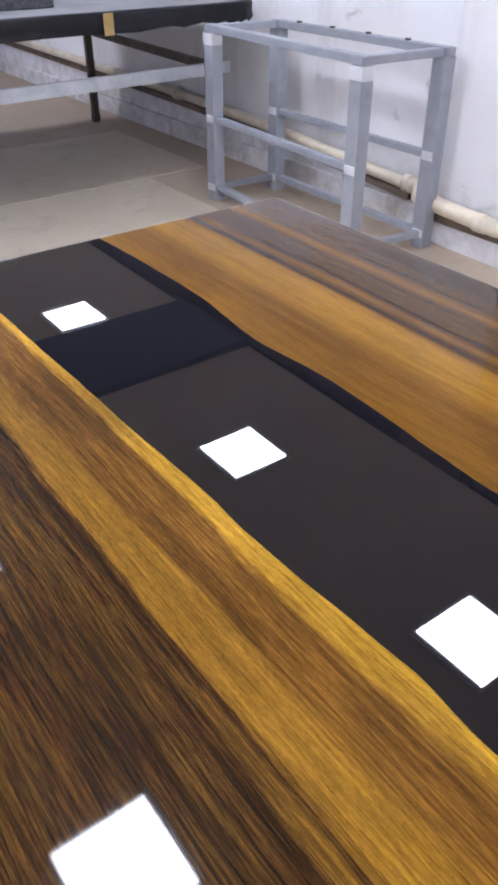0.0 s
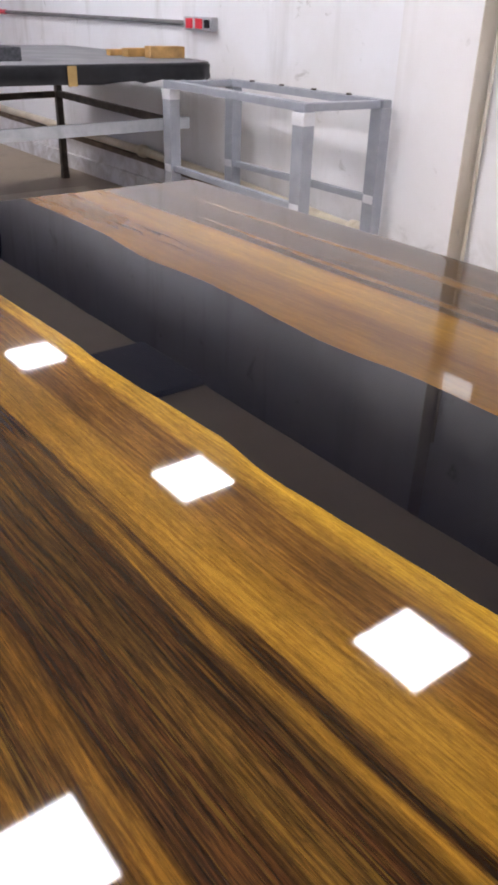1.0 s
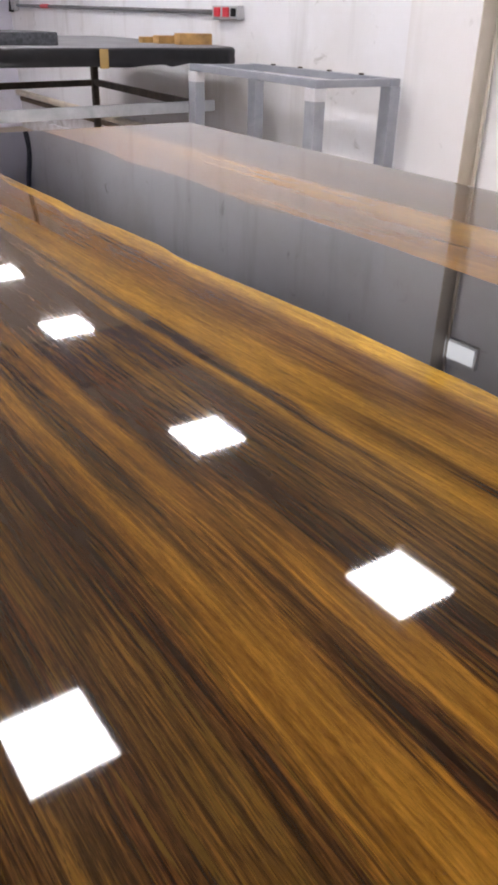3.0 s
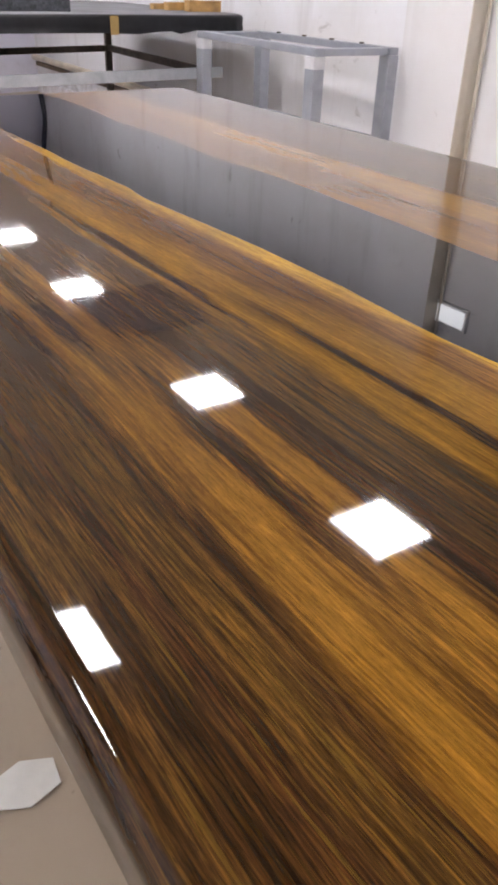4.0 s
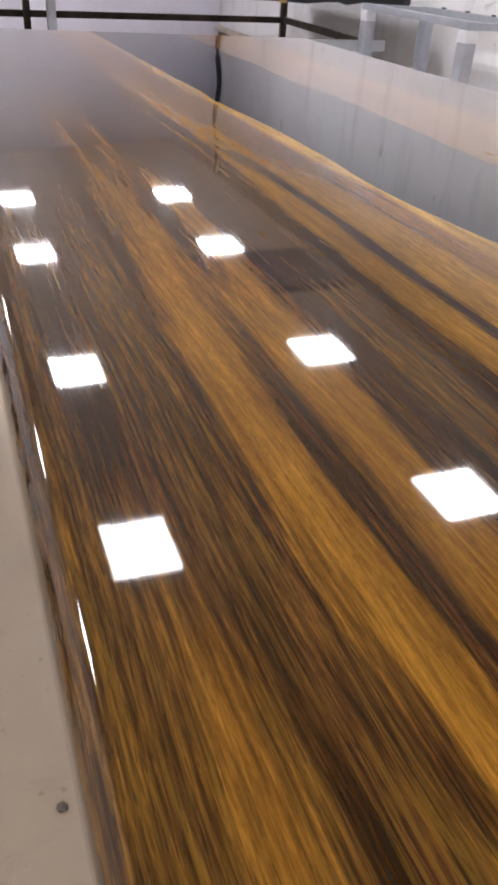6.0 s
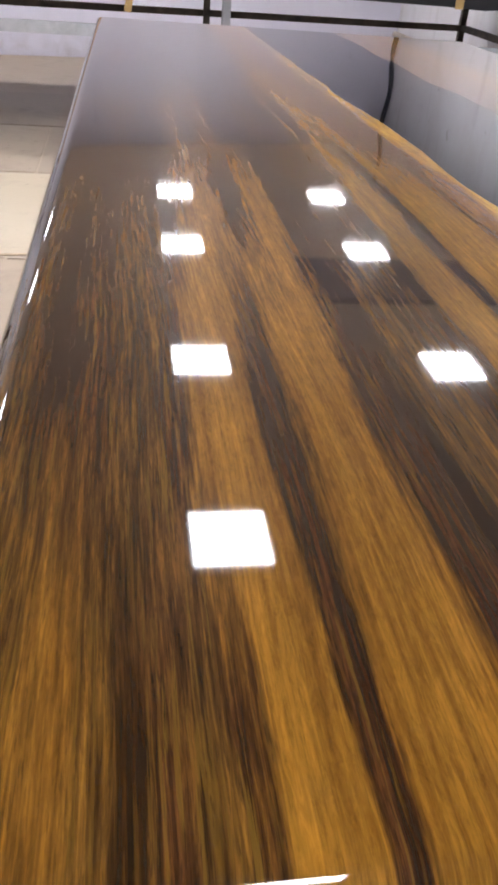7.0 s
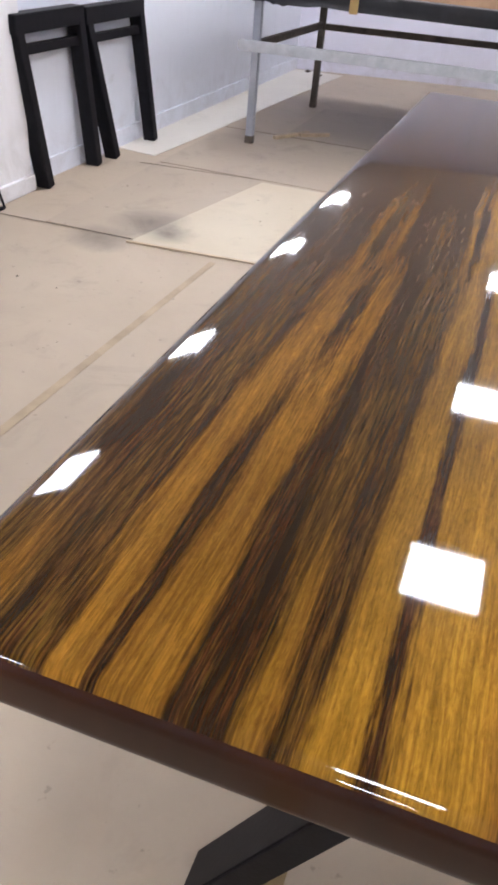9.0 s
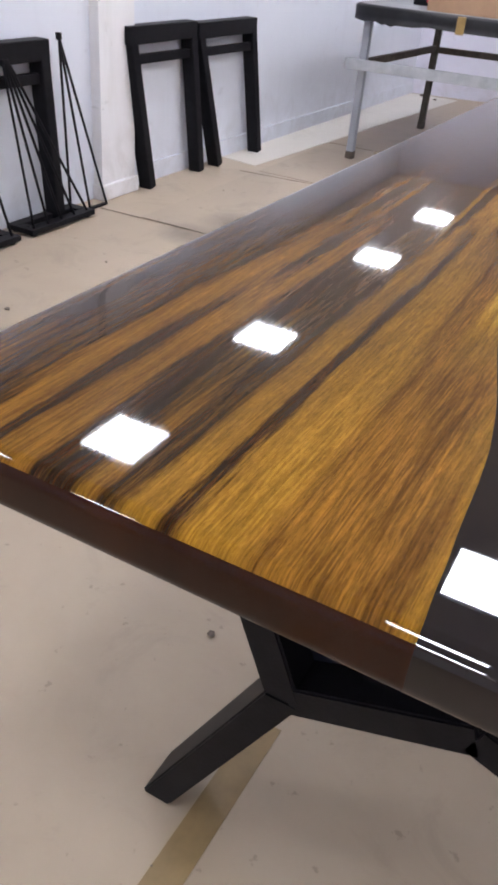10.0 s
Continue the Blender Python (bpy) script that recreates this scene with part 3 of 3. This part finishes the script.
def bench_cover():
    """Sheet that lies on the bench and hangs a hand's width over its uneven edge."""
    bm = bmesh.new()
    ring = []
    n = 150
    for k in range(n):
        a = 2 * math.pi * k / n
        c, s = math.cos(a), math.sin(a)
        e = 0.16 if c > 0 else 0.10
        x = (BX0 + BX1) / 2 + (BX1 - BX0) / 2 * math.copysign(abs(c) ** e, c)
        y = (BY0 + BY1) / 2 + (BY1 - BY0) / 2 * math.copysign(abs(s) ** 0.13, s)
        y += 0.02 * noise.noise((x * 1.4, y, 2))
        ring.append((x, y))
    lips = []
    for k, (x, y) in enumerate(ring):
        w = noise.noise((x * 4.0, y * 4.0, 5.0))
        fine = noise.noise((x * 23.0, y * 23.0, 1.0))
        cx, cy = (BX0 + BX1) / 2, (BY0 + BY1) / 2
        d = Vector((x - cx, (y - cy) * 2, 0)).normalized() * 0.012
        lips.append([bm.verts.new((x - d.x, y - d.y, BZ)), bm.verts.new((x, y, BZ - 0.012)),
                     bm.verts.new((x + d.x * w, y + d.y * w, BZ - 0.045)), bm.verts.new((x - d.x * fine, y - d.y * fine, BZ - 0.078 - 0.018 * w - 0.016 * fine))])
    for a, b in zip(lips, lips[1:] + lips[:1]):
        for i in range(3):
            bm.faces.new((a[i], b[i], b[i + 1], a[i + 1]))
    bmesh.ops.solidify(bm, geom=list(bm.faces), thickness=0.003)
    return bm, ring


cover, ring = bench_cover()
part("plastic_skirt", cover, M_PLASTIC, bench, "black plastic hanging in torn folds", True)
part("bench_top", prism([(0.605 + (x - 0.605) * 0.992, 5.085 + (y - 5.085) * 0.984) for x, y in ring], BZ - 0.05, BZ + 0.002), M_PLASTIC_TOP, bench, "lighter grey plastic-covered top")
for x in (1.73, -0.72):
    part("tape_strip", box(x - 0.022, x + 0.022, BY0 - 0.026, BY0 - 0.022, BZ - 0.085, BZ - 0.002), M_TAPE, bench, "brown tape strip")
part("tape_tail", bar((0.10, BY0 - 0.03, BZ - 0.06), (0.075, BY0 - 0.03, BZ - 0.20), 0.004, 0.035, (1, 0, 0), 0.001), M_TAPE, bench, "loose hanging brown tape")

tagged(part("stone_block", box(1.02, 1.62, 4.46, 4.74, BZ + 0.002, BZ + 0.060, 0.006), M_GRANITE), "dark grey speckled block lying on the bench", "block")
for x0, x1, y0, y1, h, r in ((2.30, 2.52, 4.70, 4.76, 0.040, 0.05), (2.36, 2.56, 4.55, 4.62, 0.055, -0.08), (2.26, 2.44, 4.82, 4.86, 0.03, 0.12), (2.40, 2.57, 4.64, 4.685, 0.045, 0.02)):
    o = part("timber_offcut", box(-(x1 - x0) / 2, (x1 - x0) / 2, -(y1 - y0) / 2, (y1 - y0) / 2, 0, h, 0.003), M_TIMBER)
    o.matrix_world = pose((x0 + x1) / 2, (y0 + y1) / 2, BZ + 0.0022, 0, 0, math.degrees(r))
    tagged(o, "small orange-brown timber offcut on the bench", "offcut", "offcuts on the bench")
carton = thing("cardboard_box", (-0.40, 4.45, BZ + 0.002), "open brown cardboard box lying on the bench", "box")
part("side", box(-0.95, 0.10, 4.30, 4.315, BZ + 0.002, BZ + 0.13, 0.002), M_CARD, carton)
part("side", box(-0.95, 0.10, 4.625, 4.64, BZ + 0.002, BZ + 0.13, 0.002), M_CARD, carton)
part("end", box(-0.95, -0.935, 4.315, 4.625, BZ + 0.002, BZ + 0.13, 0.002), M_CARD, carton)
part("end", box(0.085, 0.10, 4.315, 4.625, BZ + 0.002, BZ + 0.13, 0.002), M_CARD, carton)
part("bottom", box(-0.935, 0.085, 4.315, 4.625, BZ + 0.002, BZ + 0.008), M_CARD, carton)
tool = thing("hand_tool", (-1.1, 4.7, BZ), "small red and black hand tool on the bench", "tool")
part("body", box(-1.15, -1.00, 4.66, 4.72, BZ + 0.002, BZ + 0.035, 0.008), M_BLACK, tool)
part("grip", box(-1.07, -1.02, 4.655, 4.725, BZ + 0.020, BZ + 0.055, 0.008), M_RED, tool, "red plastic grip")

# ---- fittings on the stained wall ----
WX = X_RIGHT
pipe = thing("drain_pipe", (WX - 0.05, 4.5, 0.2), "cream plastic drain pipe fixed low along the wall", "pipe")
part("long_pipe", tube([(WX - 0.035, 8.1, 0.30), (WX - 0.035, 6.7, 0.285), (WX - 0.035, 5.2, 0.265), (WX - 0.035, 4.25, 0.235), (WX - 0.035, 3.26, 0.175)], 0.026, 14), M_PVC, pipe, "", True)
bend = [(WX - 0.035, 3.30, 0.185), (WX - 0.045, 3.22, 0.186), (WX - 0.085, 3.18, 0.184), (WX - 0.125, 3.15, 0.182), (WX - 0.137, 3.09, 0.178), (WX - 0.137, 2.74, 0.160),
        (WX - 0.125, 2.69, 0.157), (WX - 0.085, 2.65, 0.154), (WX - 0.045, 2.62, 0.150), (WX - 0.037, 2.56, 0.146), (WX - 0.037, 1.2, 0.12)]
part("bend_pipe", tube(bend, 0.033, 14), M_PVC, pipe, "", True)
for y, x, z in ((3.29, WX - 0.035, 0.182), (3.07, WX - 0.137, 0.177), (2.80, WX - 0.137, 0.163), (5.2, WX - 0.035, 0.265)):
    part("collar", tube([(x, y - 0.025, z), (x, y + 0.025, z)], 0.038, 14), M_PVC, pipe, "", True)
ledge = bmesh.new()
for y0, z0, y1, z1 in ((3.30, 0.122, 4.25, 0.180), (4.25, 0.180, 5.2, 0.210), (5.2, 0.210, 6.7, 0.230), (6.7, 0.230, 8.1, 0.245)):
    ledge = bar((WX - 0.012, y0, z0), (WX - 0.012, y1, z1), 0.024, 0.034, bevel=0.002, bm=ledge)
tagged(part("trim", ledge, M_LEDGE), "dark brown mortar ledge under the drain pipe", "ledge", kind="structure")
slab_of("trim", WX - 0.125, WX - 0.081, 2.69, 3.10, 0.100, 0.136, M_LEDGE, "dark brown mortar ledge under the drain pipe", "ledge")
slab_of("baseboard", WX - 0.03, WX, 3.09, 8.1, 0, 0.10, M_WALL_R, "rough stained plinth along the wall", "plinth")
slab_of("baseboard", WX - 0.12, WX, Y_NEAR, 2.70, 0, 0.085, M_WALL_R, "rough white plinth along the wall", "plinth")
part("foot", box(WX - 0.112, WX - 0.0805, 2.69, 3.10, 0.0, 0.099, 0.006), M_PILLAR, bpy.data.objects["pillar_right"], "cracked white plaster foot")
slab_of("baseboard", X_LEFT, X_LEFT + 0.012, 2.86, Y_BACK, 0, 0.09, M_WALL_L, "painted skirting along the cool white wall", "skirting")
part("foot", box(X_LEFT + 0.001, X_LEFT + 0.066, 2.568, 2.842, 0, 0.072, 0.007), M_PILLAR, bpy.data.objects["pillar_left"], "chipped white plaster foot")
part("shaded_face", box(WX - 0.092, WX - 0.001, 2.696, 2.70, 0, CEIL_HIGH - 0.1), M_PILLAR_SIDE, bpy.data.objects["pillar_right"], "brown side of the pillar, shade painted in")
tagged(part("riser_pipe", tube([(WX - 0.02, 2.675, 0.0), (WX - 0.02, 2.675, CEIL - 0.05)], 0.008, 10), M_PILLAR_SIDE), "thin rusty brown riser pipe beside the pillar", "pipe")

sock = thing("switch_box", (WX, 4.56, 0.985), "grey double socket box with red switches", "socket")
part("body", box(WX - 0.045, WX - 0.001, 4.44, 4.70, 0.955, 1.02, 0.005), M_SWITCH, sock)
for y in (4.64, 4.55):
    part("switch", box(WX - 0.055, WX - 0.044, y - 0.028, y + 0.028, 0.965, 1.012, 0.003), M_RED, sock, "red rocker switch")
part("outlet", box(WX - 0.052, WX - 0.044, 4.455, 4.50, 0.968, 1.008, 0.003), M_BLACK, sock)
wire = thing("conduit", (WX, 6.0, 1.0), "dark grey conduit pipe along the wall", "conduit")
part("run", tube([(WX - 0.02, 4.70, 0.988), (WX - 0.02, 8.0, 1.002)], 0.012, 8), M_CONDUIT, wire)
part("riser", tube([(WX - 0.035 + 0.018 * math.sin(k * 0.9), 8.03 + 0.015 * math.sin(k * 0.6 + 1), 0.95 + 0.095 * k) for k in range(20)], 0.024, 8), M_CABLE, wire, "slack black cable in the corner", True)
part("junction", box(WX - 0.05, WX - 0.001, 7.92, 8.0, 0.965, 1.04, 0.004), M_SWITCH, wire)
part("coupling", tube([(WX - 0.02, 7.2, 0.999), (WX - 0.02, 7.36, 0.999)], 0.016, 8), M_RED, wire)

vent = thing("vent_window", (WX, 2.62, 1.93), "small bright vent window high on the wall", "window")
part("window_frame", box(WX - 0.02, WX - 0.002, 2.50, 2.695, 1.865, 1.975, 0.003), M_FRAME, vent)
part("pane", box(WX - 0.024, WX - 0.021, 2.515, 2.685, 1.88, 1.96), M_WINDOW, vent, "bright daylit pane")

# ---- table legs that lean on the cool white wall ----
def leaning_frame(y0, y1, top, taper0, taper1, foot_x, top_x, label):
    """Black U-shaped table leg set, feet on the floor, top bar against the wall."""
    t = thing("table_leg_frame", (foot_x, (y0 + y1) / 2, 0), label, "table legs", "spare table legs")
    dx = top_x - foot_x
    for y, s in ((y0, taper0), (y1, taper1)):
        part("leg", bar((foot_x, y, 0.004), (top_x, y + s, top - 0.045), 0.050, 0.070, (1, 0, 0), 0.003), M_BLACK, t)
    part("top_bar", bar((top_x, y0 + taper0 - 0.028, top - 0.045), (top_x, y1 + taper1 + 0.028, top - 0.040), 0.070, 0.074), M_BLACK, t)
    z = top * 0.80
    part("cross_bar", bar((foot_x + dx * 0.8, y0 + taper0 * 0.8 + 0.02, z), (foot_x + dx * 0.8, y1 + taper1 * 0.8 - 0.02, z), 0.03, 0.04), M_BLACK, t)
    return t


leaning_frame(2.905, 3.36, 0.725, -0.12, -0.080, -1.775, -1.803, "black powder-coated steel table legs leaning on the wall")
leaning_frame(3.54, 4.00, 0.720, -0.190, -0.105, -1.765, -1.803, "black tapered steel table legs leaning beside the first pair")
leaning_frame(1.74, 2.225, 0.700, 0.0, -0.015, -1.775, -1.803, "black square steel table legs standing before the wall")


def wire_stand(y0, y1, x0, x1, apex, label):
    """Fan of thin rods on a flat rectangular base."""
    t = thing("wire_base", ((x0 + x1) / 2, (y0 + y1) / 2, 0), label, "table base", "wire table bases")
    z = 0.032
    part("base_bar", box(x0, x0 + 0.05, y0, y1, z - 0.022, z, 0.003), M_BLACK, t)
    part("base_bar", box(x1 - 0.05, x1, y0, y1, z - 0.022, z, 0.003), M_BLACK, t)
    part("base_bar", box(x0 + 0.05, x1 - 0.05, y0, y0 + 0.05, z - 0.022, z, 0.003), M_BLACK, t)
    part("base_bar", box(x0 + 0.05, x1 - 0.05, y1 - 0.05, y1, z - 0.022, z, 0.003), M_BLACK, t)
    for x in (x0 + 0.025, x1 - 0.025):
        for y in (y0 + 0.03, y1 - 0.03):
            part("foot_pad", tube([(x, y, 0), (x, y, z - 0.02)], 0.014, 8), M_BLACK, t)
    for k in range(5):
        y = y0 + 0.03 + (y1 - y0 - 0.06) * k / 4
        part("rod", tube([(x1 - 0.02, y, z - 0.002), (apex[0], apex[1] + 0.006 * k, apex[2])], 0.0055, 6), M_BLACK, t)
    return t


wire_stand(1.975, 2.37, -1.82, -1.68, (-1.75, 1.96, 0.645), "black wire table base with fanned rods")
wire_stand(1.53, 1.91, -1.82, -1.68, (-1.75, 1.72, 0.645), "black wire table base standing next to its twin")
rods = thing("rod_fan", (-1.77, 2.45, 0), "loose fan of thin black welded rods by the pillar", "metal rods")
for y in (2.30, 2.43, 2.55):
    part("rod", tube([(-1.755, y, 0.0), (-1.775, 2.30, 0.70)], 0.0055, 6), M_BLACK, rods)
part("tip", tube([(-1.775, 2.30, 0.69), (-1.776, 2.30, 0.715)], 0.012, 8), M_BLACK, rods)
part("foot_strip", bar((-1.755, 2.29, 0.006), (-1.755, 2.54, 0.006), 0.02, 0.012), M_BLACK, rods)

# ---- floor sheets, boards and marks ----
SHEETS = [(-1.53, -0.35, 2.500, 3.605), (-0.345, 0.87, 2.500, 3.605), (-1.53, -0.35, 3.612, 4.60), (-0.345, 0.87, 3.612, 4.60), (-1.15, 0.0, 4.604, 5.62), (0.004, 1.25, 4.604, 5.62),
          (0.874, 2.00, 2.500, 3.605), (0.874, 2.10, 3.612, 4.60), (1.254, 2.45, 4.604, 5.62)]
for x0, x1, y0, y1 in SHEETS:
    part("floor_sheet", prism([(x0 + 0.006, y0), (x1, y0 + 0.004), (x1 - 0.003, y1), (x0, y1 - 0.005)], 0.0, 0.003), M_SHEET if x0 < 0.8 else M_SHEET_LIT, floor)
part("dust_strip", prism([(X_LEFT + 0.014, 3.74), (-1.60, 3.70), (-1.545, 4.60), (-1.50, 5.60), (-1.40, 7.14), (X_LEFT + 0.014, 7.13)], 0.0, 0.0022), M_PALE, floor, "pale dusty screed strip along the wall")
for x0, y0, x1, y1 in ((-1.79, 2.475, -1.13, 2.50), (-1.60, 3.535, -0.95, 3.607), (-0.09, 3.59, 0.90, 3.61), (-1.53, 4.601, 0.9, 4.603)):
    part("joint_line", prism([(x0, y0 - 0.004), (x1, y1 - 0.003), (x1, y1 + 0.002), (x0, y0 + 0.004)], 0.003, 0.0042), M_JOINT, floor, "dark dirty joint in the floor")
tagged(part("cream_board", prism([(-1.12, 2.475), (-0.26, 2.55), (-0.10, 3.59), (-0.93, 3.565)], 0.0032, 0.0048), M_CREAM), "thin cream board lying flat on the floor", "board")
tagged(part("timber_batten", prism([(-1.13, 2.455), (-0.28, 2.53), (-0.28, 2.546), (-1.13, 2.471)], 0.0032, 0.007), M_BATTEN), "thin pale batten along the cream board", "batten")
tagged(part("paper_scrap", prism([(0.03, 0.96), (0.07, 0.94), (0.12, 0.955), (0.125, 1.0), (0.08, 1.02), (0.03, 1.005)], 0.0032, 0.005), M_PAPER), "torn white paper scrap on the floor", "paper scrap")
tagged(part("tape_line", prism([(-0.815, 0.70), (-0.785, 0.70), (-0.735, 2.44), (-0.760, 2.44)], 0.0, 0.0012), M_FAINTTAPE), "old brown tape line on the floor", "floor tape")
tagged(part("tape_line", prism([(0.140, -0.70), (0.200, -0.70), (0.215, 0.46), (0.165, 0.46)], 0.0, 0.0012), M_OLDTAPE), "old brown tape line under the table", "floor tape")

for x, y, r, l in ((-1.10, 4.62, 62, 0.30), (-0.98, 4.72, 40, 0.20)):
    o = part("timber_stick", box(-l / 2, l / 2, -0.014, 0.014, 0, 0.02, 0.002), M_BATTEN)
    o.matrix_world = pose(x, y, 0.0032, 0, 0, r)
    tagged(o, "thin pale timber stick lying under the bench", "stick", "sticks on the floor")
random.seed(4)


def crumb(x, y, z, s):
    bm = bmesh.new()
    bmesh.ops.create_icosphere(bm, subdivisions=1, radius=s)
    for v in bm.verts:
        v.co = Vector((v.co.x * random.uniform(0.7, 1.3), v.co.y * random.uniform(0.7, 1.3), max(-s * 0.4, v.co.z * 0.5)))
        v.co += Vector((x, y, z + s * 0.4))
    return bm


for k in range(26):
    x, y = random.uniform(-1.6, 1.0), random.uniform(-0.4, 3.4)
    s = random.uniform(0.002, 0.005)
    tagged(part("dirt_crumb", crumb(x, y, 0.003 if y > 2.6 else 0.0, s), M_PATCH), "small dark crumb of dirt on the floor", "crumb", "crumbs on the floor")
for x, y, s in ((-1.70, 7.05, 0.03), (-1.55, 6.95, 0.018), (-1.28, 1.41, 0.011), (0.01, 0.575, 0.008)):
    tagged(part("debris_lump", crumb(x, y, 0.0, s), M_PATCH), "dark lump of workshop debris on the floor", "debris", "crumbs on the floor")
